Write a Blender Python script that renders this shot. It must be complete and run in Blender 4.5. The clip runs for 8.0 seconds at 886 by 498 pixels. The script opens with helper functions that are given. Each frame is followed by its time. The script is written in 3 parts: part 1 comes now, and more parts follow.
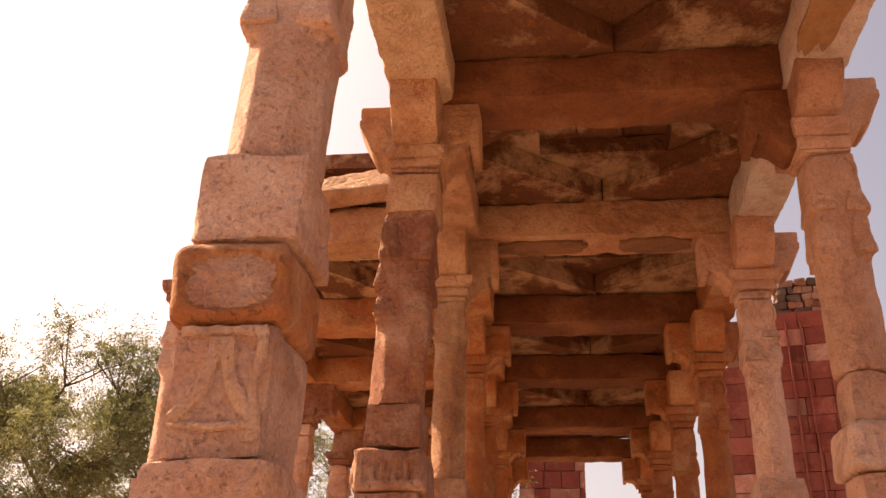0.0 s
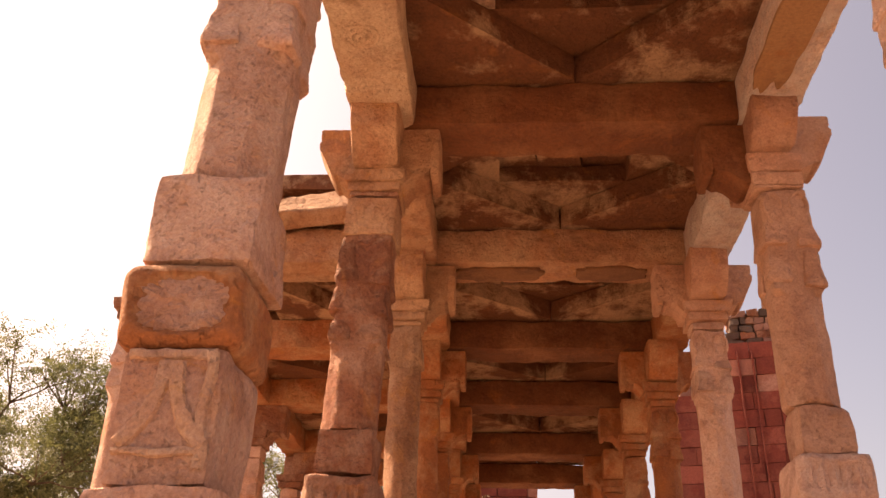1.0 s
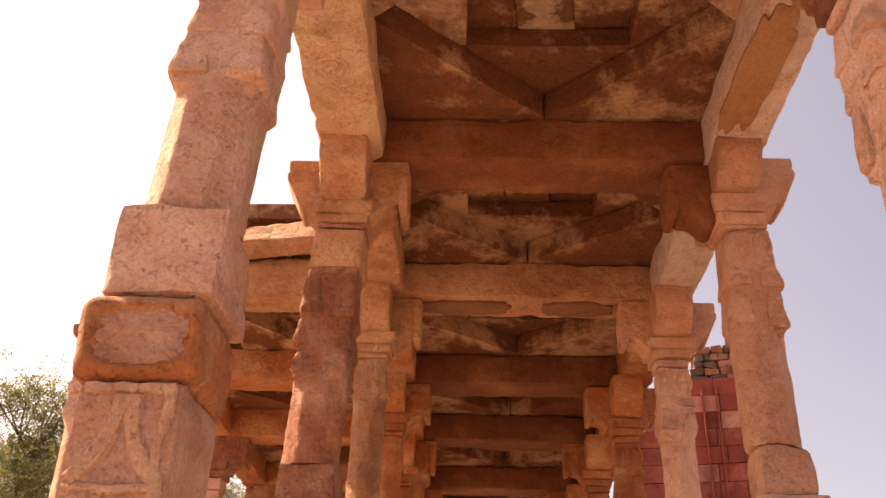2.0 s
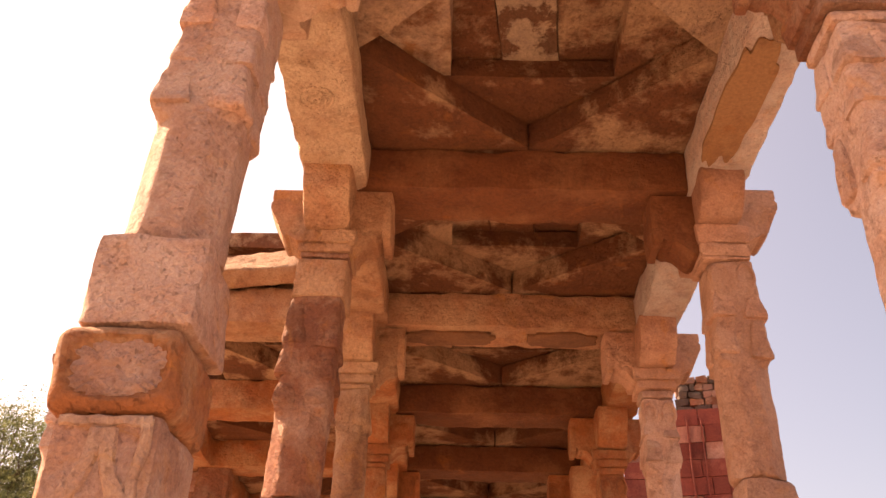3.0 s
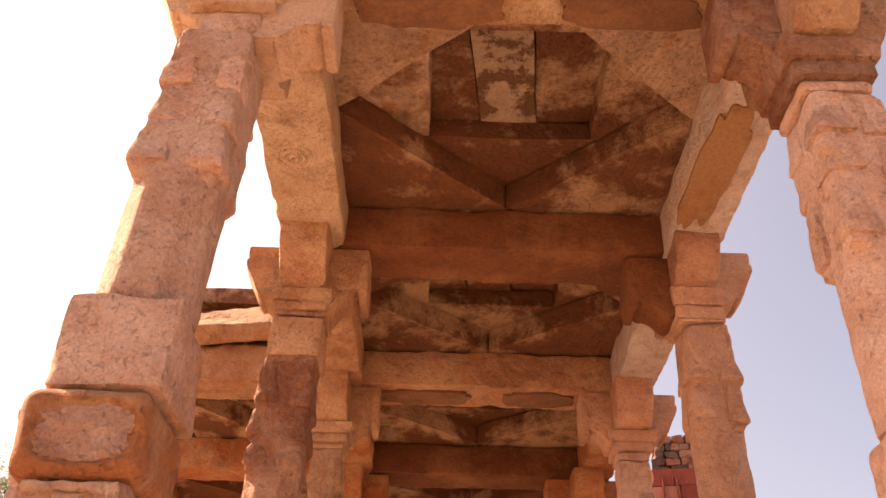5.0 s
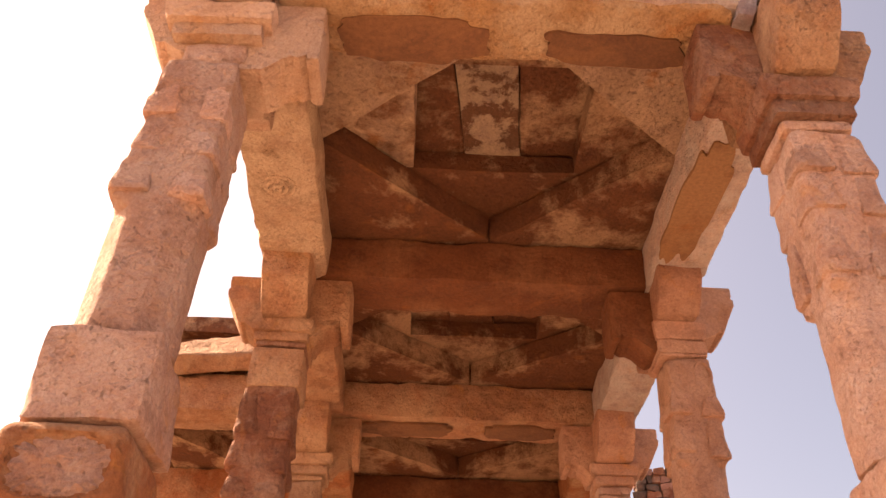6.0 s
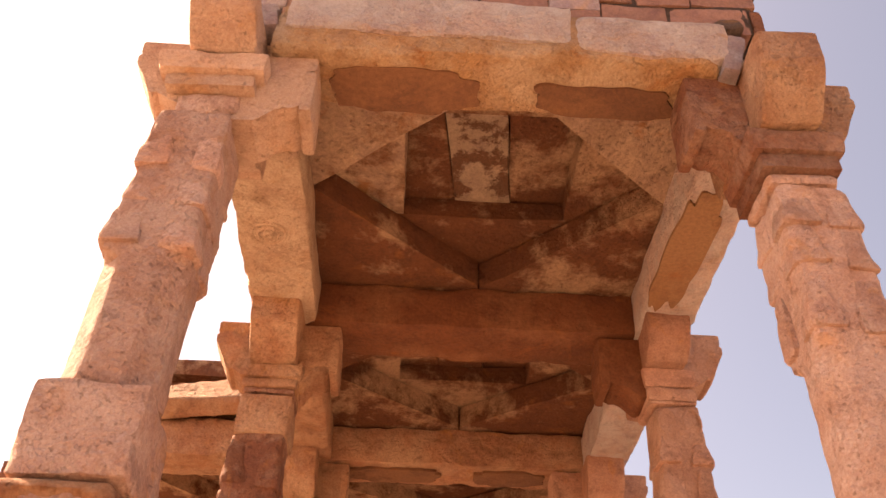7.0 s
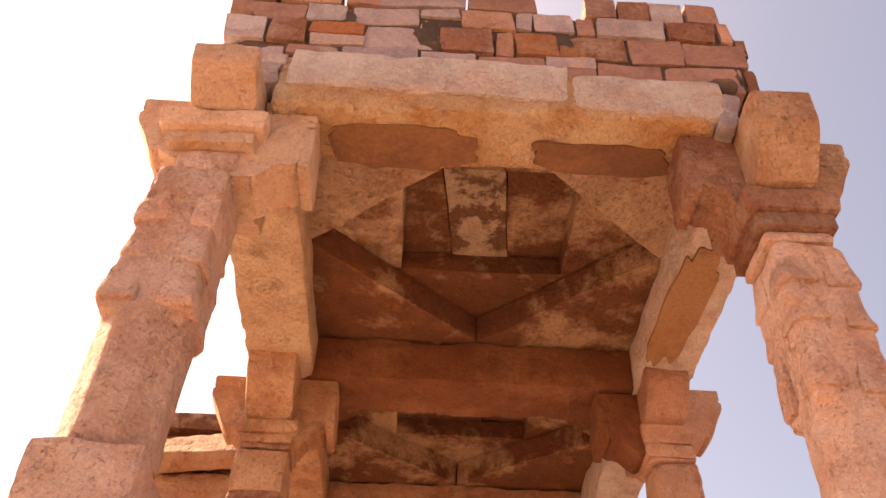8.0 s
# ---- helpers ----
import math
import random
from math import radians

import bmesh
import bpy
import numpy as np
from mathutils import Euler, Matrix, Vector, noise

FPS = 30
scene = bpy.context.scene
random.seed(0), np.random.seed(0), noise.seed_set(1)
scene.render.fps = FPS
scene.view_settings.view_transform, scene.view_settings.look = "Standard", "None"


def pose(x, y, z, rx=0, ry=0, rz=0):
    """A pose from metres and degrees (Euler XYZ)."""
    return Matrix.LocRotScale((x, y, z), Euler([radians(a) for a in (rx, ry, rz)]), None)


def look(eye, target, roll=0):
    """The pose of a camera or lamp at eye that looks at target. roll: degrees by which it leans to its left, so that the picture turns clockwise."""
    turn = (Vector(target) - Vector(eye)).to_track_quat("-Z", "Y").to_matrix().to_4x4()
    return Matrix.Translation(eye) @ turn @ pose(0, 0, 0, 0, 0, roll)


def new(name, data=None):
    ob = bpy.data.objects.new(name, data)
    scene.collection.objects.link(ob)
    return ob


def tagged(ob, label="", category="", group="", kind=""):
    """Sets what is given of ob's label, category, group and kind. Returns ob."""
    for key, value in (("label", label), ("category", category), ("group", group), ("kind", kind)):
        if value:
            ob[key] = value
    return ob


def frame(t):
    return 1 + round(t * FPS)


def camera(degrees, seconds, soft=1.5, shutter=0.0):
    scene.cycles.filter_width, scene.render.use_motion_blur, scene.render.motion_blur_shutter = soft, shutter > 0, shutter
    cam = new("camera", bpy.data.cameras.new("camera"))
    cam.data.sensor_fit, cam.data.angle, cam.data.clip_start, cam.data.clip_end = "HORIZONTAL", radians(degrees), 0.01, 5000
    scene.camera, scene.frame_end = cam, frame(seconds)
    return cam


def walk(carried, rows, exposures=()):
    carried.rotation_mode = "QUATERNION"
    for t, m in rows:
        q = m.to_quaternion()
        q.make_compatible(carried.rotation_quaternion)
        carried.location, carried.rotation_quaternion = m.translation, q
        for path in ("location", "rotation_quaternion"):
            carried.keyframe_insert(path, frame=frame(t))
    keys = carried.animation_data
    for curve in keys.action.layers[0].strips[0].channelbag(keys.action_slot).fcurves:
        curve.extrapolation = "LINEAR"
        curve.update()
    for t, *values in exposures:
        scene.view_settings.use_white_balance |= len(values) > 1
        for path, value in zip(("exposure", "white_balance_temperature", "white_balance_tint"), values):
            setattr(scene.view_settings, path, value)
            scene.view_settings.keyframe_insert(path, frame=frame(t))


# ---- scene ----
cam = camera(52.0, 8.0)
PATH = [
    (0, (-0.367, -2.805, 1.269), (-0.602, -1.027, 2.154), 1.75),
    (0.5, (-0.367, -2.803, 1.279), (-0.558, -1.030, 2.185), 1.89),
    (1, (-0.360, -2.801, 1.291), (-0.504, -1.037, 2.222), 1.93),
    (1.5, (-0.353, -2.799, 1.302), (-0.460, -1.048, 2.262), 1.98),
    (2, (-0.351, -2.795, 1.316), (-0.426, -1.060, 2.308), 2.00),
    (3.5, (-0.338, -2.778, 1.340), (-0.373, -1.091, 2.413), 1.56),
    (4, (-0.340, -2.781, 1.350), (-0.363, -1.110, 2.449), 1.48),
    (4.5, (-0.340, -2.783, 1.358), (-0.352, -1.129, 2.482), 1.52),
    (6, (-0.338, -2.792, 1.385), (-0.300, -1.193, 2.586), 1.45),
    (6.5, (-0.338, -2.808, 1.399), (-0.288, -1.232, 2.629), 1.37),
    (7, (-0.343, -2.834, 1.423), (-0.285, -1.287, 2.689), 1.26),
    (7.5, (-0.344, -2.848, 1.436), (-0.285, -1.334, 2.742), 1.33),
    (8, (-0.345, -2.856, 1.446), (-0.287, -1.379, 2.794), 1.36),
]
walk(cam, [(t, look(eye, target, roll)) for t, eye, target, roll in PATH], exposures=[(0.0, 1.36, 10700, 28), (3.5, 1.76, 10000, 26), (6.0, 1.72, 9700, 25), (8.0, 1.82, 9500, 24)])
# ------------------------------------------------------------------ light
SUN_EL, SUN_AZ = radians(49), radians(-66)      # azimuth from +y towards +x
world = bpy.data.worlds.new("sky")
scene.world = world
world.use_nodes = True
wn = world.node_tree.nodes
sky = wn.new("ShaderNodeTexSky")
sky.sky_type, sky.sun_disc = "NISHITA", False
sky.sun_elevation, sky.sun_rotation = SUN_EL, SUN_AZ
sky.air_density, sky.dust_density, sky.ozone_density = 0.8, 4.0, 1.0
wn["Background"].inputs[1].default_value = 0.097
world.node_tree.links.new(sky.outputs[0], wn["Background"].inputs[0])
sun = new("sun", bpy.data.lights.new("sun", "SUN"))
sun.data.energy, sun.data.angle, sun.data.color = 5.0, radians(0.5), (1.0, 0.93, 0.82)
sun_from = Vector((math.sin(SUN_AZ) * math.cos(SUN_EL), math.cos(SUN_AZ) * math.cos(SUN_EL), math.sin(SUN_EL)))
sun.matrix_world = look(sun_from * 60, (0, 0, 0))


# ------------------------------------------------------------------ materials
def stone_mat(name, base, patch, dark, stain=(0.34, 0.15, 0.06), scale=3.0, patch_at=0.52, stain_at=0.6, pits=0.5, bump=0.5, rough=0.9, vary=0.12, flake=0.75, soft=0.027, speckle=0.5, pit_size=1.0, pit_mix=0.0, grime=0.35):
    """Weathered stone: a base colour, crusts of a second colour, ochre stains, dark pits, fine and coarse relief."""
    m = bpy.data.materials.new(name)
    m.use_nodes = True
    t = m.node_tree
    n, l = t.nodes, t.links
    bsdf = n["Principled BSDF"]
    geo = n.new("ShaderNodeNewGeometry")
    info = n.new("ShaderNodeObjectInfo")

    def tex(sc, detail=6.0, r=0.6, dist=0.0):
        x = n.new("ShaderNodeTexNoise")
        x.inputs["Scale"].default_value, x.inputs["Detail"].default_value = sc, detail
        x.inputs["Roughness"].default_value, x.inputs["Distortion"].default_value = r, dist
        l.new(geo.outputs["Position"], x.inputs["Vector"])
        return x.outputs["Fac"]

    def ramp(src, a, b):
        r = n.new("ShaderNodeMapRange")
        r.inputs["From Min"].default_value, r.inputs["From Max"].default_value = a, b
        l.new(src, r.inputs["Value"])
        return r.outputs["Result"]

    def part_of(src, k):
        x = n.new("ShaderNodeMath")
        x.operation = "MULTIPLY"
        l.new(src, x.inputs[0])
        x.inputs[1].default_value = k
        return x.outputs[0]

    def mix(fac, a, b, mode="MIX"):
        x = n.new("ShaderNodeMix")
        x.data_type, x.blend_type = "RGBA", mode
        for sock, v in ((x.inputs[0], fac), (x.inputs[6], a), (x.inputs[7], b)):
            if isinstance(v, (int, float)):
                sock.default_value = v
            elif isinstance(v, tuple):
                sock.default_value = (*v, 1)
            else:
                l.new(v, sock)
        return x.outputs[2]

    spall = ramp(tex(scale * flake, 10, 0.7, 0.15), patch_at - soft, patch_at + soft)
    tone = mix(ramp(tex(scale * 0.35, 4, 0.5), 0.35, 0.65), tuple(v * 0.84 for v in base), tuple(min(1, v * 1.12) for v in base))
    tone = mix(part_of(ramp(tex(scale * 2.6, 8, 0.7, 0.4), 0.45, 0.66), 0.7), tone, (base[0] * 0.66, base[1] * 0.62, base[2] * 0.72))
    stained = mix(ramp(tex(scale * 1.1 + 0.7, 7, 0.6, 1.0), stain_at, stain_at + 0.12), tone, stain)
    col = mix(spall, stained, patch)
    weathered = part_of(ramp(tex(scale * 1.25, 12, 0.72, 0.5), 0.53, 0.63), grime)
    col = mix(weathered, col, dark)
    grain = tex(scale * 24, 5, 0.75)
    col = mix(0.42, col, mix(ramp(grain, 0.3, 0.7), (0.25, 0.25, 0.25), (0.75, 0.75, 0.75)), "OVERLAY")
    speck = n.new("ShaderNodeMath")
    speck.operation = "MULTIPLY"
    l.new(ramp(tex(scale * 19 * pit_size, 4, 0.75), 0.57, 0.68), speck.inputs[0])
    l.new(spall, speck.inputs[1])
    col = mix(part_of(speck.outputs[0], speckle), col, dark)
    pit = tex(scale * 13 * pit_size, 5, 0.7, 0.2)
    col = mix(part_of(ramp(pit, 0.60, 0.72), pit_mix or 0.40 / pit_size), col, dark)
    col = mix(part_of(ramp(tex(scale * 30 * pit_size, 3, 0.6), 0.61, 0.80), 0.22), col, tuple(v * 0.7 for v in dark))
    value = n.new("ShaderNodeHueSaturation")
    mr = n.new("ShaderNodeMapRange")
    mr.inputs["To Min"].default_value, mr.inputs["To Max"].default_value = 1 - vary, 1 + vary
    l.new(info.outputs["Random"], mr.inputs["Value"])
    l.new(mr.outputs["Result"], value.inputs["Value"])
    l.new(col, value.inputs["Color"])
    l.new(value.outputs["Color"], bsdf.inputs["Base Color"])
    bsdf.inputs["Roughness"].default_value = rough
    bsdf.inputs["Specular IOR Level"].default_value = 0.2
    add = n.new("ShaderNodeMath")
    add.operation = "MULTIPLY_ADD"
    l.new(grain, add.inputs[0])
    add.inputs[1].default_value = 0.22
    hollow = n.new("ShaderNodeMath")
    hollow.operation = "MULTIPLY_ADD"
    l.new(ramp(pit, 0.58, 0.74), hollow.inputs[0])
    hollow.inputs[1].default_value = -pits
    relief = n.new("ShaderNodeMath")
    relief.operation = "MULTIPLY_ADD"
    l.new(spall, relief.inputs[0])
    relief.inputs[1].default_value = -0.35
    lumps = n.new("ShaderNodeMath")
    lumps.operation = "MULTIPLY_ADD"
    l.new(tex(scale * 9, 8, 0.65, 0.3), lumps.inputs[0])
    lumps.inputs[1].default_value = 0.9
    l.new(part_of(tex(scale * 4, 6, 0.6), 1.5), lumps.inputs[2])
    l.new(lumps.outputs[0], relief.inputs[2])
    l.new(relief.outputs[0], hollow.inputs[2])
    l.new(hollow.outputs[0], add.inputs[2])
    b = n.new("ShaderNodeBump")
    b.inputs["Strength"].default_value, b.inputs["Distance"].default_value = bump, 0.03
    l.new(add.outputs[0], b.inputs["Height"])
    l.new(b.outputs["Normal"], bsdf.inputs["Normal"])
    return m


PILLAR = stone_mat("pillar_sandstone", (0.585, 0.30, 0.208), (0.68, 0.445, 0.36), (0.38, 0.19, 0.135), stain=(0.60, 0.265, 0.115), scale=3.2, patch_at=0.48, stain_at=0.55, pits=0.5, bump=1.0, flake=0.7, soft=0.12, speckle=0.1, pit_size=1.25, pit_mix=0.32, grime=0.55)
SMOOTH = stone_mat("smooth_pale_sandstone", (0.60, 0.345, 0.235), (0.68, 0.45, 0.335), (0.44, 0.23, 0.15), stain=(0.58, 0.28, 0.125), scale=3.4, patch_at=0.5, stain_at=0.57, pits=0.5, bump=0.9, flake=0.7, soft=0.12, speckle=0.1, pit_size=1.25, pit_mix=0.32)
DRESSED = stone_mat("dressed_pink_sandstone", (0.49, 0.24, 0.16), (0.58, 0.335, 0.245), (0.30, 0.145, 0.10), stain=(0.50, 0.215, 0.095), scale=3.0, patch_at=0.50, stain_at=0.56, pits=0.5, bump=0.9, flake=0.7, soft=0.12, speckle=0.1, pit_size=1.25, pit_mix=0.32, grime=0.6)
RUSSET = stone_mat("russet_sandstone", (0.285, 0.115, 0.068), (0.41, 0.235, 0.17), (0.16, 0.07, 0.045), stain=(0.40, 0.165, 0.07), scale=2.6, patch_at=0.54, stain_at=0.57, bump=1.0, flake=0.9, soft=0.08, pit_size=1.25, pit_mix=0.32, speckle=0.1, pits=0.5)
# Buff stone, its base deepened for the shade of the farther bays.
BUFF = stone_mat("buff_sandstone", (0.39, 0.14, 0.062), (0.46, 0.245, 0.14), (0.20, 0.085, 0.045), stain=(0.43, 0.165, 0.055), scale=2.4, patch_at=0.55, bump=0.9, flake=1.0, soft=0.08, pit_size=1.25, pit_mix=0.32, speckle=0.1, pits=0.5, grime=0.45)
# Brown plaster with the roof's shade darkened into its base colour.
DIM_PLASTER = stone_mat("shade_toned_plaster", (0.17, 0.06, 0.028), (0.24, 0.102, 0.052), (0.095, 0.037, 0.022), stain=(0.29, 0.10, 0.033), scale=1.9, patch_at=0.57, pits=0.25, bump=0.6, soft=0.06)
PITTED = stone_mat("pitted_buff_stone", (0.60, 0.37, 0.245), (0.68, 0.48, 0.345), (0.30, 0.165, 0.095), stain=(0.55, 0.285, 0.125), scale=3.0, patch_at=0.5, stain_at=0.60, pits=0.55, bump=1.0, flake=0.9, soft=0.1, speckle=0.15, pit_size=1.25, pit_mix=0.3, grime=0.5)
WORN_BUFF = stone_mat("worn_buff_sandstone", (0.42, 0.20, 0.115), (0.52, 0.31, 0.20), (0.20, 0.095, 0.055), stain=(0.47, 0.215, 0.09), scale=3.0, patch_at=0.52, stain_at=0.58, pits=0.5, bump=1.0, flake=0.8, soft=0.1, speckle=0.1, pit_size=1.25, pit_mix=0.32, grime=0.5)
SPALL = stone_mat("spalled_lintel_stone", (0.54, 0.30, 0.155), (0.60, 0.405, 0.27), (0.32, 0.155, 0.075), stain=(0.44, 0.18, 0.07), scale=3.5, patch_at=0.50, stain_at=0.56, pits=0.55, bump=1.0, soft=0.08, speckle=0.15, pit_size=1.25, pit_mix=0.3)
OCHRE = stone_mat("ochre_plaster", (0.275, 0.135, 0.068), (0.31, 0.16, 0.085), (0.20, 0.09, 0.05), stain=(0.30, 0.12, 0.05), scale=2.0, pits=0.2, bump=0.3)
BROWN = stone_mat("brown_old_plaster", (0.17, 0.078, 0.043), (0.20, 0.093, 0.05), (0.12, 0.055, 0.035), stain=(0.22, 0.10, 0.045), scale=2.2, pits=0.2, bump=0.25)
CRUST = stone_mat("lichened_sandstone", (0.70, 0.50, 0.42), (0.70, 0.58, 0.53), (0.36, 0.26, 0.235), stain=(0.60, 0.335, 0.20), scale=4.0, bump=1.0, stain_at=0.60, soft=0.08, pits=0.55, pit_size=1.25, pit_mix=0.3, speckle=0.15)
# Brown slabs; the base is lowered further for the gloom of the deep bays.
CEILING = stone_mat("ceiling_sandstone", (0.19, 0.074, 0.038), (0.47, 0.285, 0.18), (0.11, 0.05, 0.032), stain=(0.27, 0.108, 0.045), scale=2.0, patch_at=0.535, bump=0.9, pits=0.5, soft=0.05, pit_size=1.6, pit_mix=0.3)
PITTED_CEILING = stone_mat("pitted_ceiling_sandstone", (0.56, 0.365, 0.25), (0.27, 0.115, 0.06), (0.20, 0.10, 0.06), stain=(0.42, 0.19, 0.09), scale=2.2, patch_at=0.6, stain_at=0.58, bump=1.0, pits=0.55, soft=0.05, pit_size=1.25, speckle=0.15, pit_mix=0.3)
BLOTCHED = stone_mat("blotched_pale_slab", (0.47, 0.33, 0.235), (0.17, 0.08, 0.048), (0.15, 0.085, 0.055), stain=(0.42, 0.25, 0.15), scale=2.4, patch_at=0.52, flake=1.8, bump=0.7, pit_mix=0.15)
RUBBLE = stone_mat("rubble_stone", (0.33, 0.172, 0.13), (0.38, 0.26, 0.225), (0.22, 0.11, 0.09), scale=1.9, patch_at=0.58, bump=0.6, vary=0.2)
PALE = stone_mat("pale_rubble_stone", (0.40, 0.29, 0.28), (0.43, 0.35, 0.34), (0.26, 0.20, 0.20), stain=(0.44, 0.27, 0.19), scale=2.6, bump=0.6, vary=0.15)
MORTAR = stone_mat("old_mortar", (0.15, 0.10, 0.08), (0.12, 0.08, 0.065), (0.08, 0.055, 0.045), scale=6, bump=0.9)
RED = stone_mat("red_ashlar", (0.215, 0.052, 0.038), (0.26, 0.075, 0.055), (0.14, 0.04, 0.03), stain=(0.33, 0.14, 0.095), scale=1.2, stain_at=0.66, bump=0.4, vary=0.22)
RED_PALE = stone_mat("weathered_pink_ashlar", (0.36, 0.15, 0.11), (0.42, 0.21, 0.16), (0.2, 0.08, 0.06), stain=(0.42, 0.24, 0.17), scale=1.2, bump=0.4, vary=0.2)
GROUND = stone_mat("sandy_paving", (0.31, 0.23, 0.175), (0.285, 0.205, 0.155), (0.20, 0.145, 0.11), stain=(0.32, 0.22, 0.16), scale=1.3, bump=0.4)
BARK = stone_mat("acacia_bark", (0.13, 0.085, 0.055), (0.17, 0.12, 0.08), (0.06, 0.04, 0.03), stain=(0.12, 0.08, 0.05), scale=7, bump=0.8)


def leaf_mat():
    m = bpy.data.materials.new("acacia_leaf")
    m.use_nodes = True
    n, l = m.node_tree.nodes, m.node_tree.links
    geo, r = n.new("ShaderNodeNewGeometry"), n.new("ShaderNodeValToRGB")
    r.color_ramp.elements[0].color, r.color_ramp.elements[1].color = (0.07, 0.08, 0.03, 1), (0.19, 0.20, 0.09, 1)
    l.new(geo.outputs["Random Per Island"], r.inputs[0])
    b = n["Principled BSDF"]
    l.new(r.outputs[0], b.inputs["Base Color"])
    b.inputs["Roughness"].default_value = 0.6
    tr, mx = n.new("ShaderNodeBsdfTranslucent"), n.new("ShaderNodeMixShader")
    l.new(r.outputs[0], tr.inputs["Color"])
    mx.inputs[0].default_value = 0.4
    l.new(b.outputs[0], mx.inputs[1])
    l.new(tr.outputs[0], mx.inputs[2])
    l.new(mx.outputs[0], n["Material Output"].inputs["Surface"])
    return m


LEAF = leaf_mat()


# ------------------------------------------------------------------ mesh helpers
def link(name, bm, material, parent=None, label="", smooth=True):
    me = bpy.data.meshes.new(name)
    bm.normal_update()
    for f in bm.faces:
        f.smooth = smooth
    bm.to_mesh(me)
    bm.free()
    if smooth:
        me.set_sharp_from_angle(angle=radians(38))
    me.materials.append(material)
    ob = new(name, me)
    ob.parent = parent
    return tagged(ob, label)


part = link


def rough(p, seed, amp):
    """A small wandering offset at p, coarse and fine."""
    q = Vector(p) + Vector((seed * 7.13, seed * 3.7, seed * 5.9))
    return (noise.noise_vector(q * 3.1) * 1.2 + noise.noise_vector(q * 9.0) * 0.6 + noise.noise_vector(q * 23.0) * 0.3) * amp


def block(bm, c, s, r=0.02, amp=0.008, seg=0.06, seed=0.0, flare=None, hook=None, wear=1.0):
    """A worn stone block: centre, size, edge radius, roughness. flare(v) scales x and y at the height v (-1..1); hook moves a point last."""
    h = [v / 2 for v in s]
    n = [max(2, min(44, round(v / seg))) for v in s]
    c = Vector(c)
    seen = {}

    def vert(i, j, k):
        if (i, j, k) not in seen:
            p = Vector(((2 * i / n[0] - 1) * h[0], (2 * j / n[1] - 1) * h[1], (2 * k / n[2] - 1) * h[2]))
            chip = 0.65 + 2.4 * max(0.0, noise.noise((p + c) * 5.1 + Vector((seed, 0, seed)))) + 0.5 * noise.noise((p + c) * 14 + Vector((seed, 0, 0)))
            chip = 1 + (chip - 1) * wear
            rr = min(r * max(0.35, chip) * 1.15, min(h) * 0.9)
            q = Vector([max(-(a - rr), min(a - rr, v)) for v, a in zip(p, h)])
            d = p - q
            if d.length > 1e-6:
                p = q + d.normalized() * min(rr, d.length)
            if flare:
                f = flare(p.z / h[2])
                p.x, p.y = p.x * f, p.y * f
            p = p + c
            p = p + rough(p, seed, amp)
            if hook:
                p = hook(p)
            seen[i, j, k] = bm.verts.new(p)
        return seen[i, j, k]

    for a, b, e in ((0, 1, 2), (1, 2, 0), (2, 0, 1)):
        for side in (0, n[e]):
            for i in range(n[a]):
                for j in range(n[b]):
                    quad = []
                    for u, v in ((i, j), (i + 1, j), (i + 1, j + 1), (i, j + 1)):
                        x = [0, 0, 0]
                        x[a], x[b], x[e] = u, v, side
                        quad.append(vert(*x))
                    bm.faces.new(quad if side else quad[::-1])
    return bm


def one(*a, **k):
    return block(bmesh.new(), *a, **k)


def prism(into, outline, z0, z1, seed=0.0, amp=0.008, cuts=5, slot=0):
    """A flat slab with the given outline (x, y), worn a little."""
    bm = bmesh.new()
    low = [bm.verts.new((x, y, z0)) for x, y in outline]
    top = [bm.verts.new((x, y, z1)) for x, y in outline]
    bm.faces.new(low[::-1])
    bm.faces.new(top)
    for i in range(len(low)):
        j = (i + 1) % len(low)
        bm.faces.new((low[i], low[j], top[j], top[i]))
    bmesh.ops.recalc_face_normals(bm, faces=bm.faces[:])
    bmesh.ops.triangulate(bm, faces=bm.faces[:])
    bmesh.ops.subdivide_edges(bm, edges=bm.edges[:], cuts=cuts, use_grid_fill=True)
    for v in bm.verts:
        v.co += rough(v.co, seed, amp)
    for f in bm.faces:
        f.material_index = slot
    me = bpy.data.meshes.new("slab")
    bm.to_mesh(me)
    bm.free()
    into.from_mesh(me)
    bpy.data.meshes.remove(me)
    return into


def sweep(bm, outline, u0, m, width, seed=0.0, amp=0.006, steps=4):
    """An outline (u, z) drawn out over a width and set by the matrix m (u along x, width along y)."""
    rows = []
    for k in range(steps + 1):
        w = (k / steps - 0.5) * width
        inset = 0.006 if k in (0, steps) else 0.0
        cu = sum(u for u, _ in outline) / len(outline)
        cz = sum(z for _, z in outline) / len(outline)
        row = []
        for u, z in outline:
            du, dz = u - cu, z - cz
            ln = max(0.001, math.hypot(du, dz))
            p = m @ Vector((u - du / ln * inset + u0, w, z - dz / ln * inset))
            row.append(bm.verts.new(p + rough(p, seed, amp)))
        rows.append(row)
    faces = []
    for a, b in zip(rows, rows[1:]):
        for i in range(len(a)):
            j = (i + 1) % len(a)
            faces.append(bm.faces.new((a[i], a[j], b[j], b[i])))
    faces += [bm.faces.new(rows[0]), bm.faces.new(rows[-1][::-1])]
    bmesh.ops.recalc_face_normals(bm, faces=faces)
    return bm


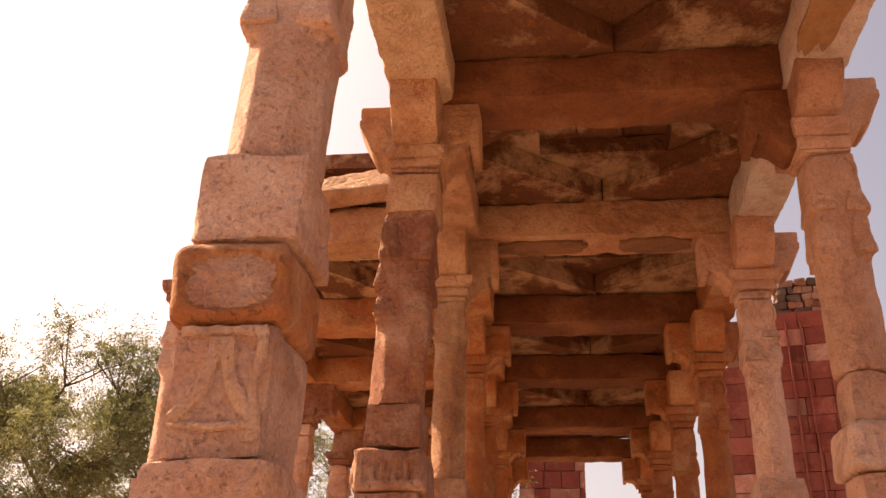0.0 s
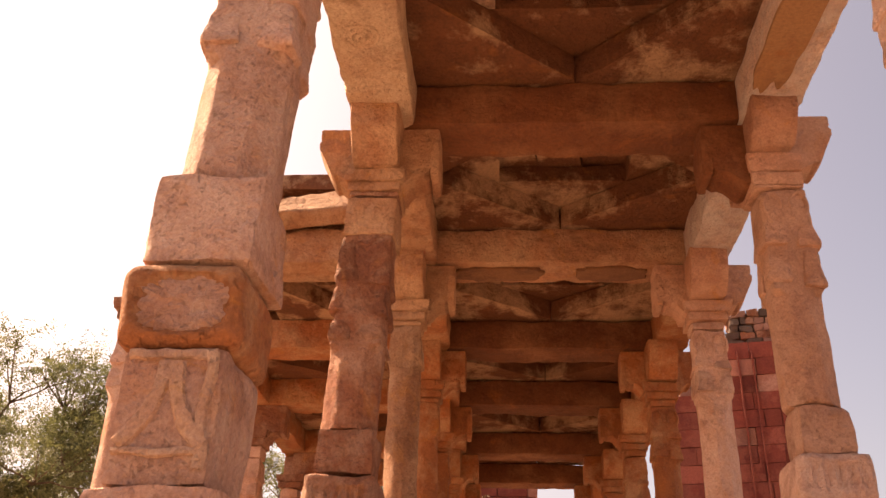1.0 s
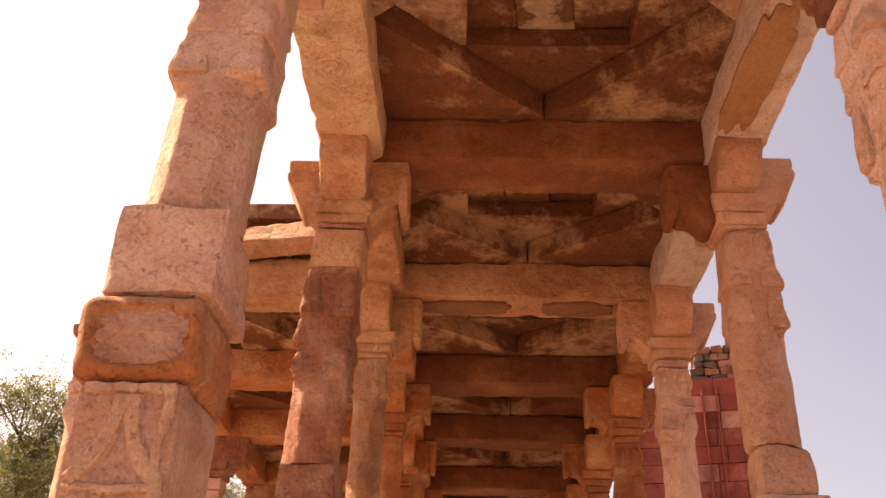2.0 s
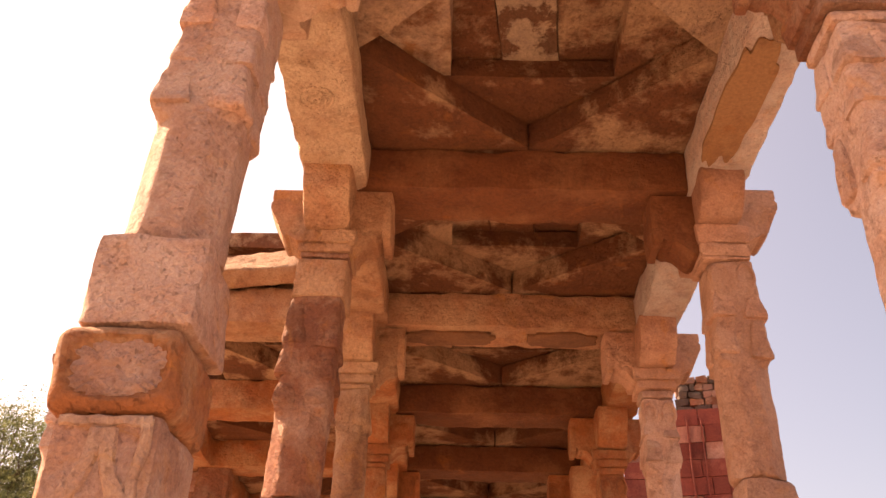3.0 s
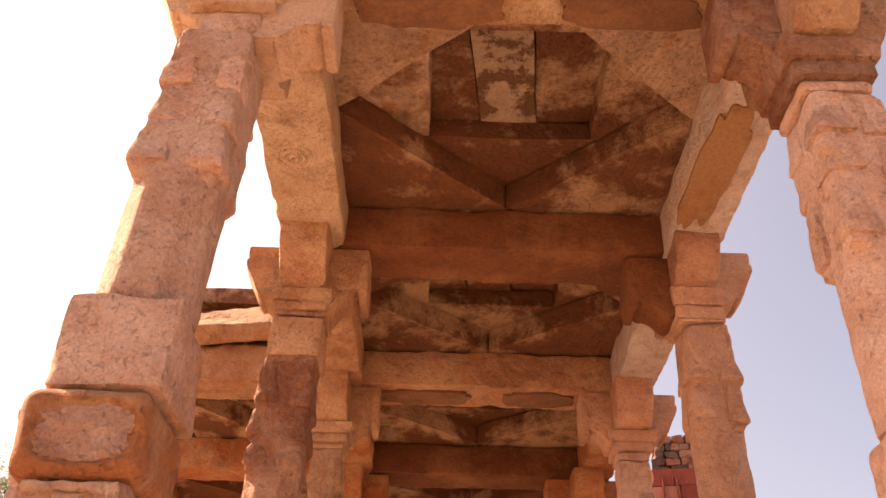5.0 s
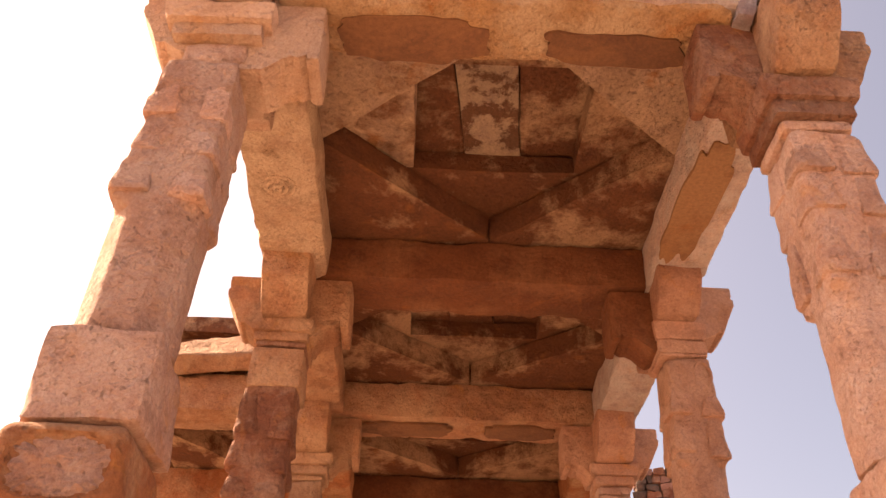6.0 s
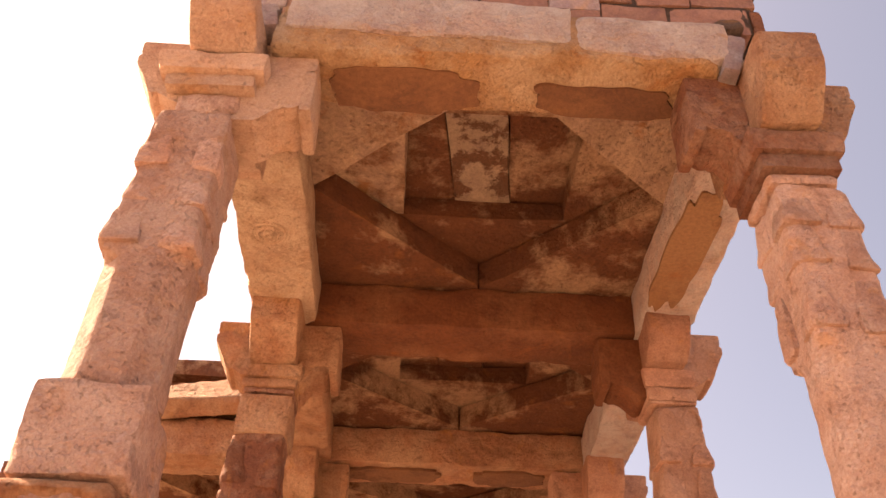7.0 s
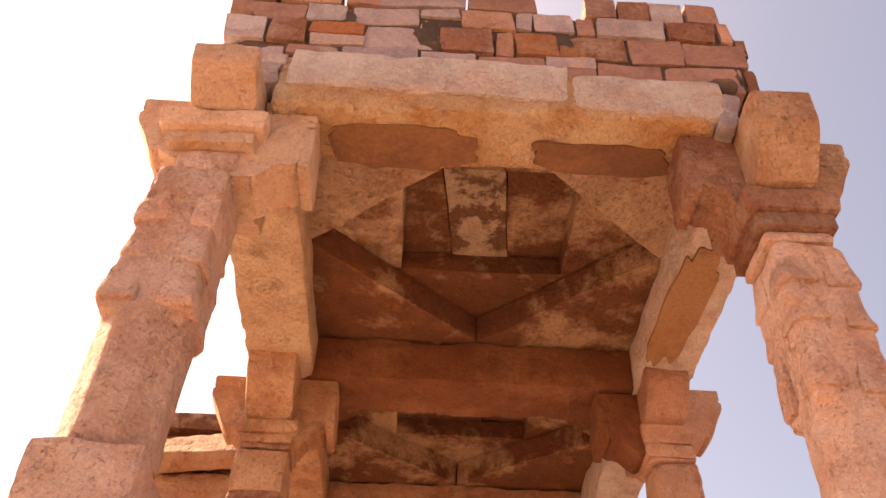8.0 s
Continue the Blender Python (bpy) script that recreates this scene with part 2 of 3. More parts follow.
def ridge(bm, pts, width, depth, out=(0, -1, 0)):
    """A raised rounded line along points on a face."""
    out = Vector(out)
    rows = []
    for i, p in enumerate(pts):
        a, b = Vector(pts[max(0, i - 1)]), Vector(pts[min(len(pts) - 1, i + 1)])
        side = (b - a).normalized().cross(out)
        p = Vector(p)
        w = width * (1 + 0.25 * noise.noise(p * 20))
        rows.append([bm.verts.new(p + side * w * s + out * depth * d) for s, d in ((-0.6, -0.6), (-0.4, 0.6), (0, 1), (0.4, 0.6), (0.6, -0.6))])
    for a, b in zip(rows, rows[1:]):
        for i in range(4):
            bm.faces.new((a[i], a[i + 1], b[i + 1], b[i]))
    return bm


# ------------------------------------------------------------------ plan
ROWS_Y = [-0.03, 2.12, 4.07, 6.0, 7.83, 9.98, 11.7]
LEFT, RIGHT, FAR = -1.24, 1.24, -3.54
TOP = 4.70                      # top of the brackets, under side of the beams
BEAM = 0.32

# ground: one sheet to the horizon
bm = bmesh.new()
rings = [0.0, 4, 8, 14, 24, 50, 120, 400, 1500, 4000]
prev = None
for r in rings:
    ring = [bm.verts.new((r * math.cos(a), r * math.sin(a), 0.0)) for a in [2 * math.pi * k / 48 for k in range(48)]] if r else [bm.verts.new((0, 0, 0))]
    if prev:
        for k in range(48):
            j = (k + 1) % 48
            bm.faces.new((prev[0], ring[k], ring[j]) if len(prev) == 1 else (prev[k], ring[k], ring[j], prev[j]))
    prev = ring
tagged(link("ground", bm, GROUND, smooth=False), "sunlit pale sandy stone ground of the courtyard", "ground", kind="structure")


# ------------------------------------------------------------------ pillars
def arm_outline(reach, z0, z1, outer=False):
    """A bracket arm from the pillar's axis outwards: fillet, nose and a sloping underside."""
    h = z1 - z0
    if outer:
        return [(0.0, z1), (reach - 0.01, z1), (reach, z1 - 0.01), (reach, z1 - 0.07), (reach - 0.008, z1 - 0.08), (reach + 0.008, z1 - 0.10), (reach + 0.008, z1 - 0.14), (reach - 0.045, z1 - 0.62 * h),
                (reach - 0.085, z1 - 0.84 * h), (reach - 0.105, z1 - 0.88 * h), (reach - 0.13, z1 - 0.86 * h), (reach - 0.16, z1 - 0.92 * h), (0.17, z1 - 1.02 * h), (0.15, z0 - 0.03), (0.0, z0 - 0.03)]
    return [(0.0, z1), (reach - 0.01, z1), (reach, z1 - 0.01), (reach, z1 - 0.075), (reach - 0.006, z1 - 0.082), (reach - 0.026, z1 - 0.088), (reach - 0.03, z1 - 0.50 * h),
            (reach - 0.04, z1 - 0.72 * h), (reach - 0.055, z1 - 0.82 * h), (reach - 0.085, z1 - 0.87 * h), (reach - 0.12, z1 - 0.86 * h), (reach - 0.16, z1 - 0.90 * h), (0.19, z1 - 1.02 * h), (0.16, z0 - 0.03), (0.0, z0 - 0.03)]


def oval(c, a, b, y):
    """Sinks an oval panel of worn carving into the front of a block."""
    def hook(p):
        if p.y > y + 0.03:
            return p
        d = (abs((p.x - c[0]) / a) ** 3 + abs((p.z - c[1]) / b) ** 3) ** (1 / 3)
        if d < 1:
            p.y += 0.022 * min(1, (1 - d) * 7)
        return p
    return hook


def teeth(c, a, b, y):
    """Cuts a row of upright grooves into the front of a block."""
    def hook(p):
        if p.y > y + 0.03 or abs(p.z - c[1]) > b or abs(p.x - c[0]) > a:
            return p
        p.y += 0.026 * max(0, min(1, 0.5 + 1.3 * math.sin((p.x - c[0]) * 105))) * max(0, min(1, 4 * (1 - abs(p.z - c[1]) / b))) * (0.6 + 0.4 * noise.noise(Vector((p.x * 9, 0, p.z * 9))))
        return p
    return hook


def chamfer(x, y, half, cut, z_top):
    """Cuts the corners of a square shaft below z_top, so that it is eight-sided there."""
    lim = 2 * half - cut

    def hook(p):
        dx, dy = p.x - x, p.y - y
        over = abs(dx) + abs(dy) - lim
        if over > 0 and p.z < z_top:
            p.x -= math.copysign(over / 2, dx)
            p.y -= math.copysign(over / 2, dy)
        return p
    return hook


def pillar(x, y, seed, label, stone=PILLAR, band=(2.27, 2.54), neck=4.19, abacus=(4.36, 4.53), shaft=0.31, band_size=0.42, band_hook=None,
           fine=0.045, lobes=(3.84, 3.60, 3.40), front=True, bell=False, band_stone=RUSSET, cap_stone=BUFF, seat=0.37, front_width=0.29,
           lean=(0.0, 0.0, 0.0, 0.0), abacus_stone=None, seat_extra=0.085, shear=0.0, low_size=None, lobe_top=None, arms=(0, 180, 90), curls=False, neck_block=0.0, inner_stone=None, neck_size=1.0, band_depth=0.0, front_top=0.0, taper=0.03, lobe_flare=0.22, abacus_extra=0.135, outer_top=0.0, reach=0.385):
    """One pillar: lower shaft, carved band, seat, upper shaft with hanging lobes, neck, abacus and cross bracket."""
    thing = new("pillar")
    thing.location = (x, y, 0)
    tagged(thing, label, "pillar", "pillars of the colonnade")
    b0, b1 = band
    low_size = low_size or (shaft + 0.04, shaft + 0.04)
    s = shaft
    k = seed
    xl, xb, xs, xc = [x + v for v in lean]

    def add(name, bm, mat, text="", flat=False):
        for v in bm.verts:
            v.co.x -= x
            v.co.y -= y
        return part(name, bm, mat, thing, text, smooth=not flat)

    add("base", one((xl, y, 0.18), (0.52, 0.52, 0.36), 0.03, 0.01, 0.1, k), stone)
    add("lower_shaft", one((xl, y, (0.36 + b0 - 0.43) / 2), (low_size[0] + 0.08, low_size[1] + 0.03, b0 - 0.43 - 0.36), 0.02, 0.008, fine * 1.2, k + 1), stone)
    low = one((xl, y, b0 - 0.215), (*low_size, 0.425), 0.018, 0.008, fine, k + 2, flare=lambda v: 1.0 + 0.015 * v)
    carving = bmesh.new()
    if bell:
        for sx in (-1, 1):
            pts = [(xl + sx * (0.018 + 0.112 * (u / 11) ** 2.4), y - low_size[1] / 2 - 0.004, b0 - 0.05 - 0.26 * (u / 11)) for u in range(12)]
            ridge(carving, pts, 0.050, 0.011)
        ridge(carving, [(xl - 0.14 + 0.028 * u, y - low_size[1] / 2 - 0.003, b0 - 0.33 + 0.004 * math.sin(u)) for u in range(11)], 0.022, 0.008)
        ridge(carving, [(xl - 0.14 + 0.028 * u, y - low_size[1] / 2 - 0.003, b0 - 0.025 + 0.003 * math.sin(u * 2)) for u in range(11)], 0.03, 0.008)
        ridge(carving, [(xl + 0.12 + 0.008 * math.sin(u), y - low_size[1] / 2 - 0.004, b0 - 0.02 - 0.04 * u) for u in range(10)], 0.035, 0.010)
    add("lower_capital", low, stone)
    if bell:
        add("carved_relief", carving, SMOOTH, "smooth raised outline of a carved bell")
    else:
        carving.free()
    add("band", one((xb, y, (b0 + b1) / 2), (band_size, band_depth or band_size, b1 - b0), 0.05 if bell else 0.038, 0.005, fine * 0.42 if band_hook else fine, k + 3, flare=(lambda v: 1.0) if bell else (lambda v: 1.0 - 0.03 * v), hook=band_hook, wear=0.25 if bell else 1.0), band_stone, "rounded stone block with a worn carved panel")
    add("seat", one((xb - shear * 0.5, y, b1 + 0.005 + seat / 2), (s + seat_extra, s + seat_extra, seat), 0.024, 0.012, fine, k + 4, flare=lambda v: 1.0 - 0.02 * v), stone)
    z0 = b1 + seat + 0.005
    up = one((xs, y, (z0 + neck) / 2), (s, s, neck - z0), 0.022, 0.011, fine * 0.7, k + 5, flare=lambda v: 1.0 - taper * v, hook=chamfer(xs, y, s / 2, 0.085, lobes[-1] - 0.03))
    for v in up.verts:
        v.co.x += shear * (neck - v.co.z)
    if curls:
        for sx in (-1, 1):
            ridge(up, [(xs + sx * (0.075 + 0.05 * math.cos(t)), y - s / 2 + 0.004, neck - 0.12 + 0.085 * math.sin(t)) for t in [0.35 * u - 0.9 for u in range(14)]], 0.022, 0.014)
    add("upper_shaft", up, stone)
    if neck_block:
        add("neck_block", one((xs, y, (neck_block + neck) / 2 - 0.004), (s + 0.016, s + 0.016, neck - neck_block - 0.012), 0.018, 0.007, fine * 0.8, k + 19), cap_stone)
    zt = lobe_top or neck - 0.015
    for i, zl in enumerate(lobes):
        hh = zt - zl
        for sx in (-1, 1):
            for sy in (-1, 1):
                w = 0.125 + 0.012 * math.sin(k * 3 + i * 2 + sx)
                off = (s / 2 + 0.008) * (neck_size + (1 - neck_size) * min(1.0, 0.3 + 0.35 * i)) - w / 2
                add("carved_lobe", one((xs + sx * off + shear * (neck - zl), y + sy * off, zt - hh / 2 - 0.01 * sx), (w, w, hh - 0.004), 0.026, 0.012, fine * 0.7, k + 6 + i + sx + 2 * sy, flare=lambda v: 1.02 - lobe_flare * v), stone)
        zt = zl
    a0, a1 = abacus
    add("neck", one(((xs + xc) / 2, y, (neck + a0) / 2), (s * neck_size + 0.006, s * neck_size + 0.006, a0 - neck), 0.035, 0.007, fine, k + 9), stone)
    m = (a1 - a0) * 0.42
    ab = abacus_stone or cap_stone
    xa = (xs + xc) / 2
    add("abacus", one((xa, y, a0 + m / 2), (s + 0.37 * abacus_extra, s + 0.37 * abacus_extra, m), 0.008, 0.005, fine, k + 10), ab)
    add("abacus", one((xa, y, a0 + m + (a1 - a0 - m) / 2), (s + abacus_extra, s + abacus_extra, a1 - a0 - m), 0.016, 0.006, fine, k + 11, flare=lambda v: 0.965 + 0.035 * v), ab)
    outward = 180 if x < 0 else 0
    for ang in arms + ((270,) if front else ()):
        z1 = TOP - 0.004 + (0.025 if ang == 270 else 0) + (outer_top if ang == outward else 0)
        mtx = Matrix.Translation((xc, y, 0)) @ Matrix.Rotation(radians(ang), 4, "Z")
        bm = bmesh.new()
        if ang == 270:
            z1 += front_top
            zm = a1 + 0.55 * (z1 - a1)

            def slope(p, a1=a1, zm=zm):
                # the underside rises outwards from the abacus to the nose
                if p.y < y - 0.2 and p.z < zm:
                    p.y += 0.17 * ((zm - p.z) / (zm - a1)) ** 1.3 * min(1.0, (y - 0.2 - p.y) / 0.2)
                return p
            block(bm, (xc, y - 0.21, (a1 + z1) / 2 + 0.004), (front_width, 0.40, z1 - a1), 0.016, 0.006, fine * 0.7, k + 12, flare=lambda v: 1.0 + 0.02 * v, hook=slope, wear=0.4)
        else:
            sweep(bm, arm_outline(reach, z1 - 0.40, z1 - (0.02 if ang == 90 else 0), ang == outward), 0.0, mtx, 0.28 if ang == 90 else 0.26, k + 13 + ang, 0.0045)
        if ang == 180 - outward:
            tip = mtx @ Vector((reach - 0.026, 0, z1 - 0.225))
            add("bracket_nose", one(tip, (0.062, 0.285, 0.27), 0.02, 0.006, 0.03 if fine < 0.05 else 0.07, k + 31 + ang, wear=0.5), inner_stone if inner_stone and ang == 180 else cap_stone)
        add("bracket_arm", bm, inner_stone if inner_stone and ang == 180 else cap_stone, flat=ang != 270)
    return thing


first = pillar(-1.30, -0.03, 1.3, "weathered pinkish sandstone pillar with carved oval band and cross bracket", band=(2.31, 2.60), band_hook=oval((-1.395, 2.455), 0.166, 0.106, -0.25),
       fine=0.032, bell=True, band_size=0.41, band_depth=0.44, low_size=(0.32, 0.40), shaft=0.325, taper=0.05, lean=(-0.09, -0.105, 0.0, 0.075), reach=0.40, abacus_extra=0.16, outer_top=0.06, lobe_flare=0.28, cap_stone=SMOOTH, band_stone=BUFF, neck=4.28, abacus=(4.41, 4.58), seat=0.34, seat_extra=0.06,
       lobes=(3.94, 3.74, 3.53), shear=-0.055, front_top=0.10, neck_size=0.88)
pillar(1.28, -0.03, 2.7, "weathered pink sandstone pillar with moulded red abacus and cross bracket", band=(2.00, 2.27), seat=0.34, abacus=(4.10, 4.30), neck=4.03, fine=0.032, shaft=0.295, band_size=0.38,
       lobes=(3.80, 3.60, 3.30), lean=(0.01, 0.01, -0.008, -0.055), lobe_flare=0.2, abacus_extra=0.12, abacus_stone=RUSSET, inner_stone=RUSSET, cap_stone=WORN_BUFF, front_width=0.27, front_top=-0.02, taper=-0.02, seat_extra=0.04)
pillar(-1.20, 2.12, 3.1, "russet sandstone pillar with stepped carving and toothed band", stone=RUSSET, band=(2.23, 2.455), abacus=(4.22, 4.36), neck=4.18, fine=0.036,
       band_hook=teeth((-1.26, 2.33), 0.15, 0.06, 1.91), seat=0.25, lobe_top=3.90, lobes=(3.58, 3.39, 3.22), lean=(-0.06, -0.06, 0.0, 0.018), shear=-0.039, cap_stone=WORN_BUFF, neck_block=3.91, band_size=0.41, shaft=0.295, seat_extra=0.02, abacus_extra=0.10)
# Its inward arm gets a darker material that paints in the shade there.
pillar(1.285, 2.12, 4.9, "pink sandstone pillar with carved neck and toothed band", stone=DRESSED, band=(2.34, 2.60), abacus=(4.24, 4.46), neck=4.22, fine=0.036,
       band_hook=teeth((1.305, 2.48), 0.15, 0.07, 1.93), shaft=0.285, lobes=(3.82, 3.57), lean=(0.02, 0.02, 0.0, -0.045), reach=0.40, band_stone=PILLAR, curls=True, lobe_top=3.99, seat=0.27, seat_extra=-0.005, inner_stone=DIM_PLASTER, cap_stone=DRESSED, band_size=0.39, front_top=0.06, abacus_extra=0.06, outer_top=0.06, front_width=0.27)

def carved_panel(parent, cx, cz, a, b, y):
    """The worn carving inside the oval of a band, a skin of bumps."""
    bm = bmesh.new()
    nr, nt = 14, 56
    grid = []
    for i in range(nr + 1):
        row = []
        for j in range(nt):
            t = 2 * math.pi * j / nt
            e = i / nr
            c, sn = math.cos(t), math.sin(t)
            px = cx + a * e * math.copysign(abs(c) ** 0.62, c)
            pz = cz + b * e * math.copysign(abs(sn) ** 0.62, sn)
            up = 0.010 * noise.noise(Vector((px * 34, 1, pz * 34))) + 0.006 * noise.noise(Vector((px * 75, 5, pz * 75)))
            petal = 0.009 * math.sin(t * 19) * max(0, e - 0.55) * 2
            row.append(bm.verts.new((px, y + 0.012 * e ** 6 - up - petal, pz)))
        grid.append(row)
    for r0, r1 in zip(grid, grid[1:]):
        for j in range(nt):
            k = (j + 1) % nt
            bm.faces.new((r0[j], r1[j], r1[k], r0[k]))
    bmesh.ops.remove_doubles(bm, verts=bm.verts[:], dist=0.0002)
    bmesh.ops.recalc_face_normals(bm, faces=bm.faces[:])
    for v in bm.verts:
        v.co -= parent.location
    return part("carved_panel", bm, PILLAR, parent, "worn oval panel of flaked pinkish carving")


carved_panel(first, -1.395, 2.455, 0.164, 0.104, -0.236)
for i, y in enumerate(ROWS_Y[2:]):
    far_label = "shaded buff sandstone pillar with bracket capital under the roof"
    # Behind the first of these rows, darker buff paints in the roof's shade.
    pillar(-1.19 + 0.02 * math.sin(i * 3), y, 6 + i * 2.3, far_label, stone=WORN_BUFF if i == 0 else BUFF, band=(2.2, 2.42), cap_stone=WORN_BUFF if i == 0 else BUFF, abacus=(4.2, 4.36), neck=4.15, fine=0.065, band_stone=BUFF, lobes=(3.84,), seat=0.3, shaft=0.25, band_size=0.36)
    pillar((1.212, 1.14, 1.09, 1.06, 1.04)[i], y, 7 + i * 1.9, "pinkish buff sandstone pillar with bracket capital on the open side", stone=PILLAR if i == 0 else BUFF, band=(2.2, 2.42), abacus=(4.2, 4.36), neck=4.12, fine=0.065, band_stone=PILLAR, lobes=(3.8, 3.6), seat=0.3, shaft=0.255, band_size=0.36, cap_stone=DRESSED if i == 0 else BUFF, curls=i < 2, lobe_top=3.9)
    # Russet capitals here: a darker stone that imitates the aisle's shade.
    pillar(FAR + 0.10, y, 9 + i * 2.1, "shaded sandstone pillar of the side aisle, shade painted into its capital", band=(2.2, 2.42), abacus=(4.2, 4.38), neck=4.05, fine=0.08, lobes=(3.8, 3.6), seat=0.3, shaft=0.27, band_size=0.36, front=False, arms=(0, 90), cap_stone=RUSSET, band_stone=RUSSET)


# ------------------------------------------------------------------ beams
def beam(c, s, seed, mat, label, r=0.024, amp=0.013, seg=0.045):
    bm = one((0, 0, 0), s, r, amp, seg, seed)
    ob = link("beam", bm, mat)
    ob.location = c
    return tagged(ob, label, "beam", "stone roof beams")


zb = TOP + BEAM / 2
beams_of_bay = []
for i, (ya, yb) in enumerate(zip(ROWS_Y, ROWS_Y[1:])):
    ym, ln = (ya + yb) / 2, yb - ya - 0.006
    # From the third bay on, the deepened buff carries the shade under the roof.
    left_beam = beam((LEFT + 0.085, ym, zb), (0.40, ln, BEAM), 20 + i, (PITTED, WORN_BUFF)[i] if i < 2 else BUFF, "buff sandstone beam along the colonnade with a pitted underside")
    # Second right beam: pale stone, also standing in for bounce light on its underside.
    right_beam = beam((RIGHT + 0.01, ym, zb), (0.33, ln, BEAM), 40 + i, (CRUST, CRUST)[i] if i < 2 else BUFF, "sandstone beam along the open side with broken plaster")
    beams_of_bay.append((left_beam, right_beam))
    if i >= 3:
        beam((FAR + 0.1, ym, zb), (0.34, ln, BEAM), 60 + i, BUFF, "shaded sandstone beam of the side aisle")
across = {}
for i, y in enumerate(ROWS_Y):
    if i:
        # Shade over the walk is carried by the darkened plaster; the third beam stays paler.
        across[i] = beam((0.015, y + 0.03, zb - 0.003), (2.20, 0.40, BEAM - 0.01), 80 + i, WORN_BUFF if i == 2 else DIM_PLASTER, "brown plastered sandstone beam across the walk")
    if i >= 2:
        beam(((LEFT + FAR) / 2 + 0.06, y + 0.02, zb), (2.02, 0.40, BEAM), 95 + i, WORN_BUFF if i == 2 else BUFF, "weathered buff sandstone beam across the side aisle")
# front lintel: a spalled beam with two pale stones on its face
lintel_beam = beam((0.0, -0.05, TOP + 0.17), (2.10, 0.36, 0.34), 113, SPALL, "spalled ochre sandstone beam over the front opening", r=0.055, amp=0.014, seg=0.03)
for x0, x1, sd, dz in ((-0.99, 0.334, 111, -0.045), (0.342, 1.07, 112, -0.115)):
    ob = link("lintel", one((0, 0, 0), (x1 - x0, 0.16, 0.27), 0.028, 0.010, 0.035, sd), CRUST)
    ob.location = ((x0 + x1) / 2, -0.17, TOP + 0.285 + dz)
    ob.rotation_euler = (0, radians(1.4), 0)
    tagged(ob, "pale lichened sandstone lintel over the front opening", "lintel", "front lintel stones")


# The tall right-hand piece takes the place of a ragged, cloth-like grey scrap.
for cx, cy, cz, sx, sy, sz, tilt, sd in ((1.075, -0.20, 4.78, 0.09, 0.12, 0.24, 14, 1), (1.10, -0.17, 5.02, 0.12, 0.12, 0.10, -8, 2), (-1.09, -0.16, 4.93, 0.10, 0.12, 0.16, -10, 3), (-1.07, -0.15, 5.06, 0.11, 0.12, 0.08, 6, 4)):
    ob = link("wedge_stone", one((0, 0, 0), (sx, sy, sz), 0.02, 0.014, 0.02, 700 + sd), PALE if sd != 2 else MORTAR)
    ob.matrix_world = pose(cx, cy, cz, 0, tilt, 0)
    tagged(ob, "small broken grey piece wedged beside the lintel", "stone", "wedged stones")


def coat(parent, cx, cy, lx, ly, z, seed, skew=0.0, mat=BROWN):
    """A ragged sheet of old brown plaster left on the underside of a beam."""
    n = 180
    bm = bmesh.new()
    ring = []
    for k in range(n):
        a = 2 * math.pi * k / n
        c, sn = math.cos(a), math.sin(a)
        u, v = math.copysign(abs(c) ** 0.8, c), math.copysign(abs(sn) ** 0.6, sn)
        g = 1 + 0.20 * noise.noise(Vector((c * 2.3, sn * 2.3, seed))) + 0.05 * noise.noise(Vector((c * 5, sn * 5, seed + 4))) + 0.012 * noise.noise(Vector((c * 14, sn * 14, seed + 8)))
        ring.append((cx + lx / 2 * u * g + skew * v, cy + ly / 2 * v * g))
    lo = [bm.verts.new((x, y, z - 0.012)) for x, y in ring]
    hi = [bm.verts.new((x, y, z + 0.012)) for x, y in ring]
    mid = bm.verts.new((cx, cy, z - 0.014))
    for k in range(n):
        j = (k + 1) % n
        bm.faces.new((hi[k], hi[j], lo[j], lo[k]))
        bm.faces.new((lo[k], lo[j], mid))
    bmesh.ops.recalc_face_normals(bm, faces=bm.faces[:])
    for v in bm.verts:
        v.co -= parent.location
    return part("plaster_patch", bm, mat, parent, "ragged remains of smooth brown plaster")


coat(beams_of_bay[0][1], 1.18, 1.12, 0.23, 1.05, TOP, 14, skew=-0.02, mat=OCHRE)
for bx, lx, sd in ((-0.45, 0.75, 21), (0.50, 0.60, 25)):
    coat(across[2], bx, ROWS_Y[2] + 0.02, lx, 0.24, TOP - 0.014, sd)
# ringed boss carved under the first left beam
bm = bmesh.new()
boss = beams_of_bay[0][0]
for r0, w, d in ((0.018, 0.026, 0.026), (0.052, 0.018, 0.020), (0.086, 0.016, 0.014)):
    ridge(bm, [(-1.175 + r0 * 1.1 * math.cos(2 * math.pi * k / 24), 1.10 + r0 * math.sin(2 * math.pi * k / 24), TOP + 0.002) for k in range(25)], w, d, out=(0, 0, -1))
for v in bm.verts:
    v.co -= boss.location
part("carved_boss", bm, PITTED, boss, "worn ringed boss carved in relief")
coat(lintel_beam, -0.44, 0.00, 0.70, 0.27, TOP, 3)
coat(lintel_beam, 0.52, 0.02, 0.68, 0.19, TOP, 9, skew=0.05)

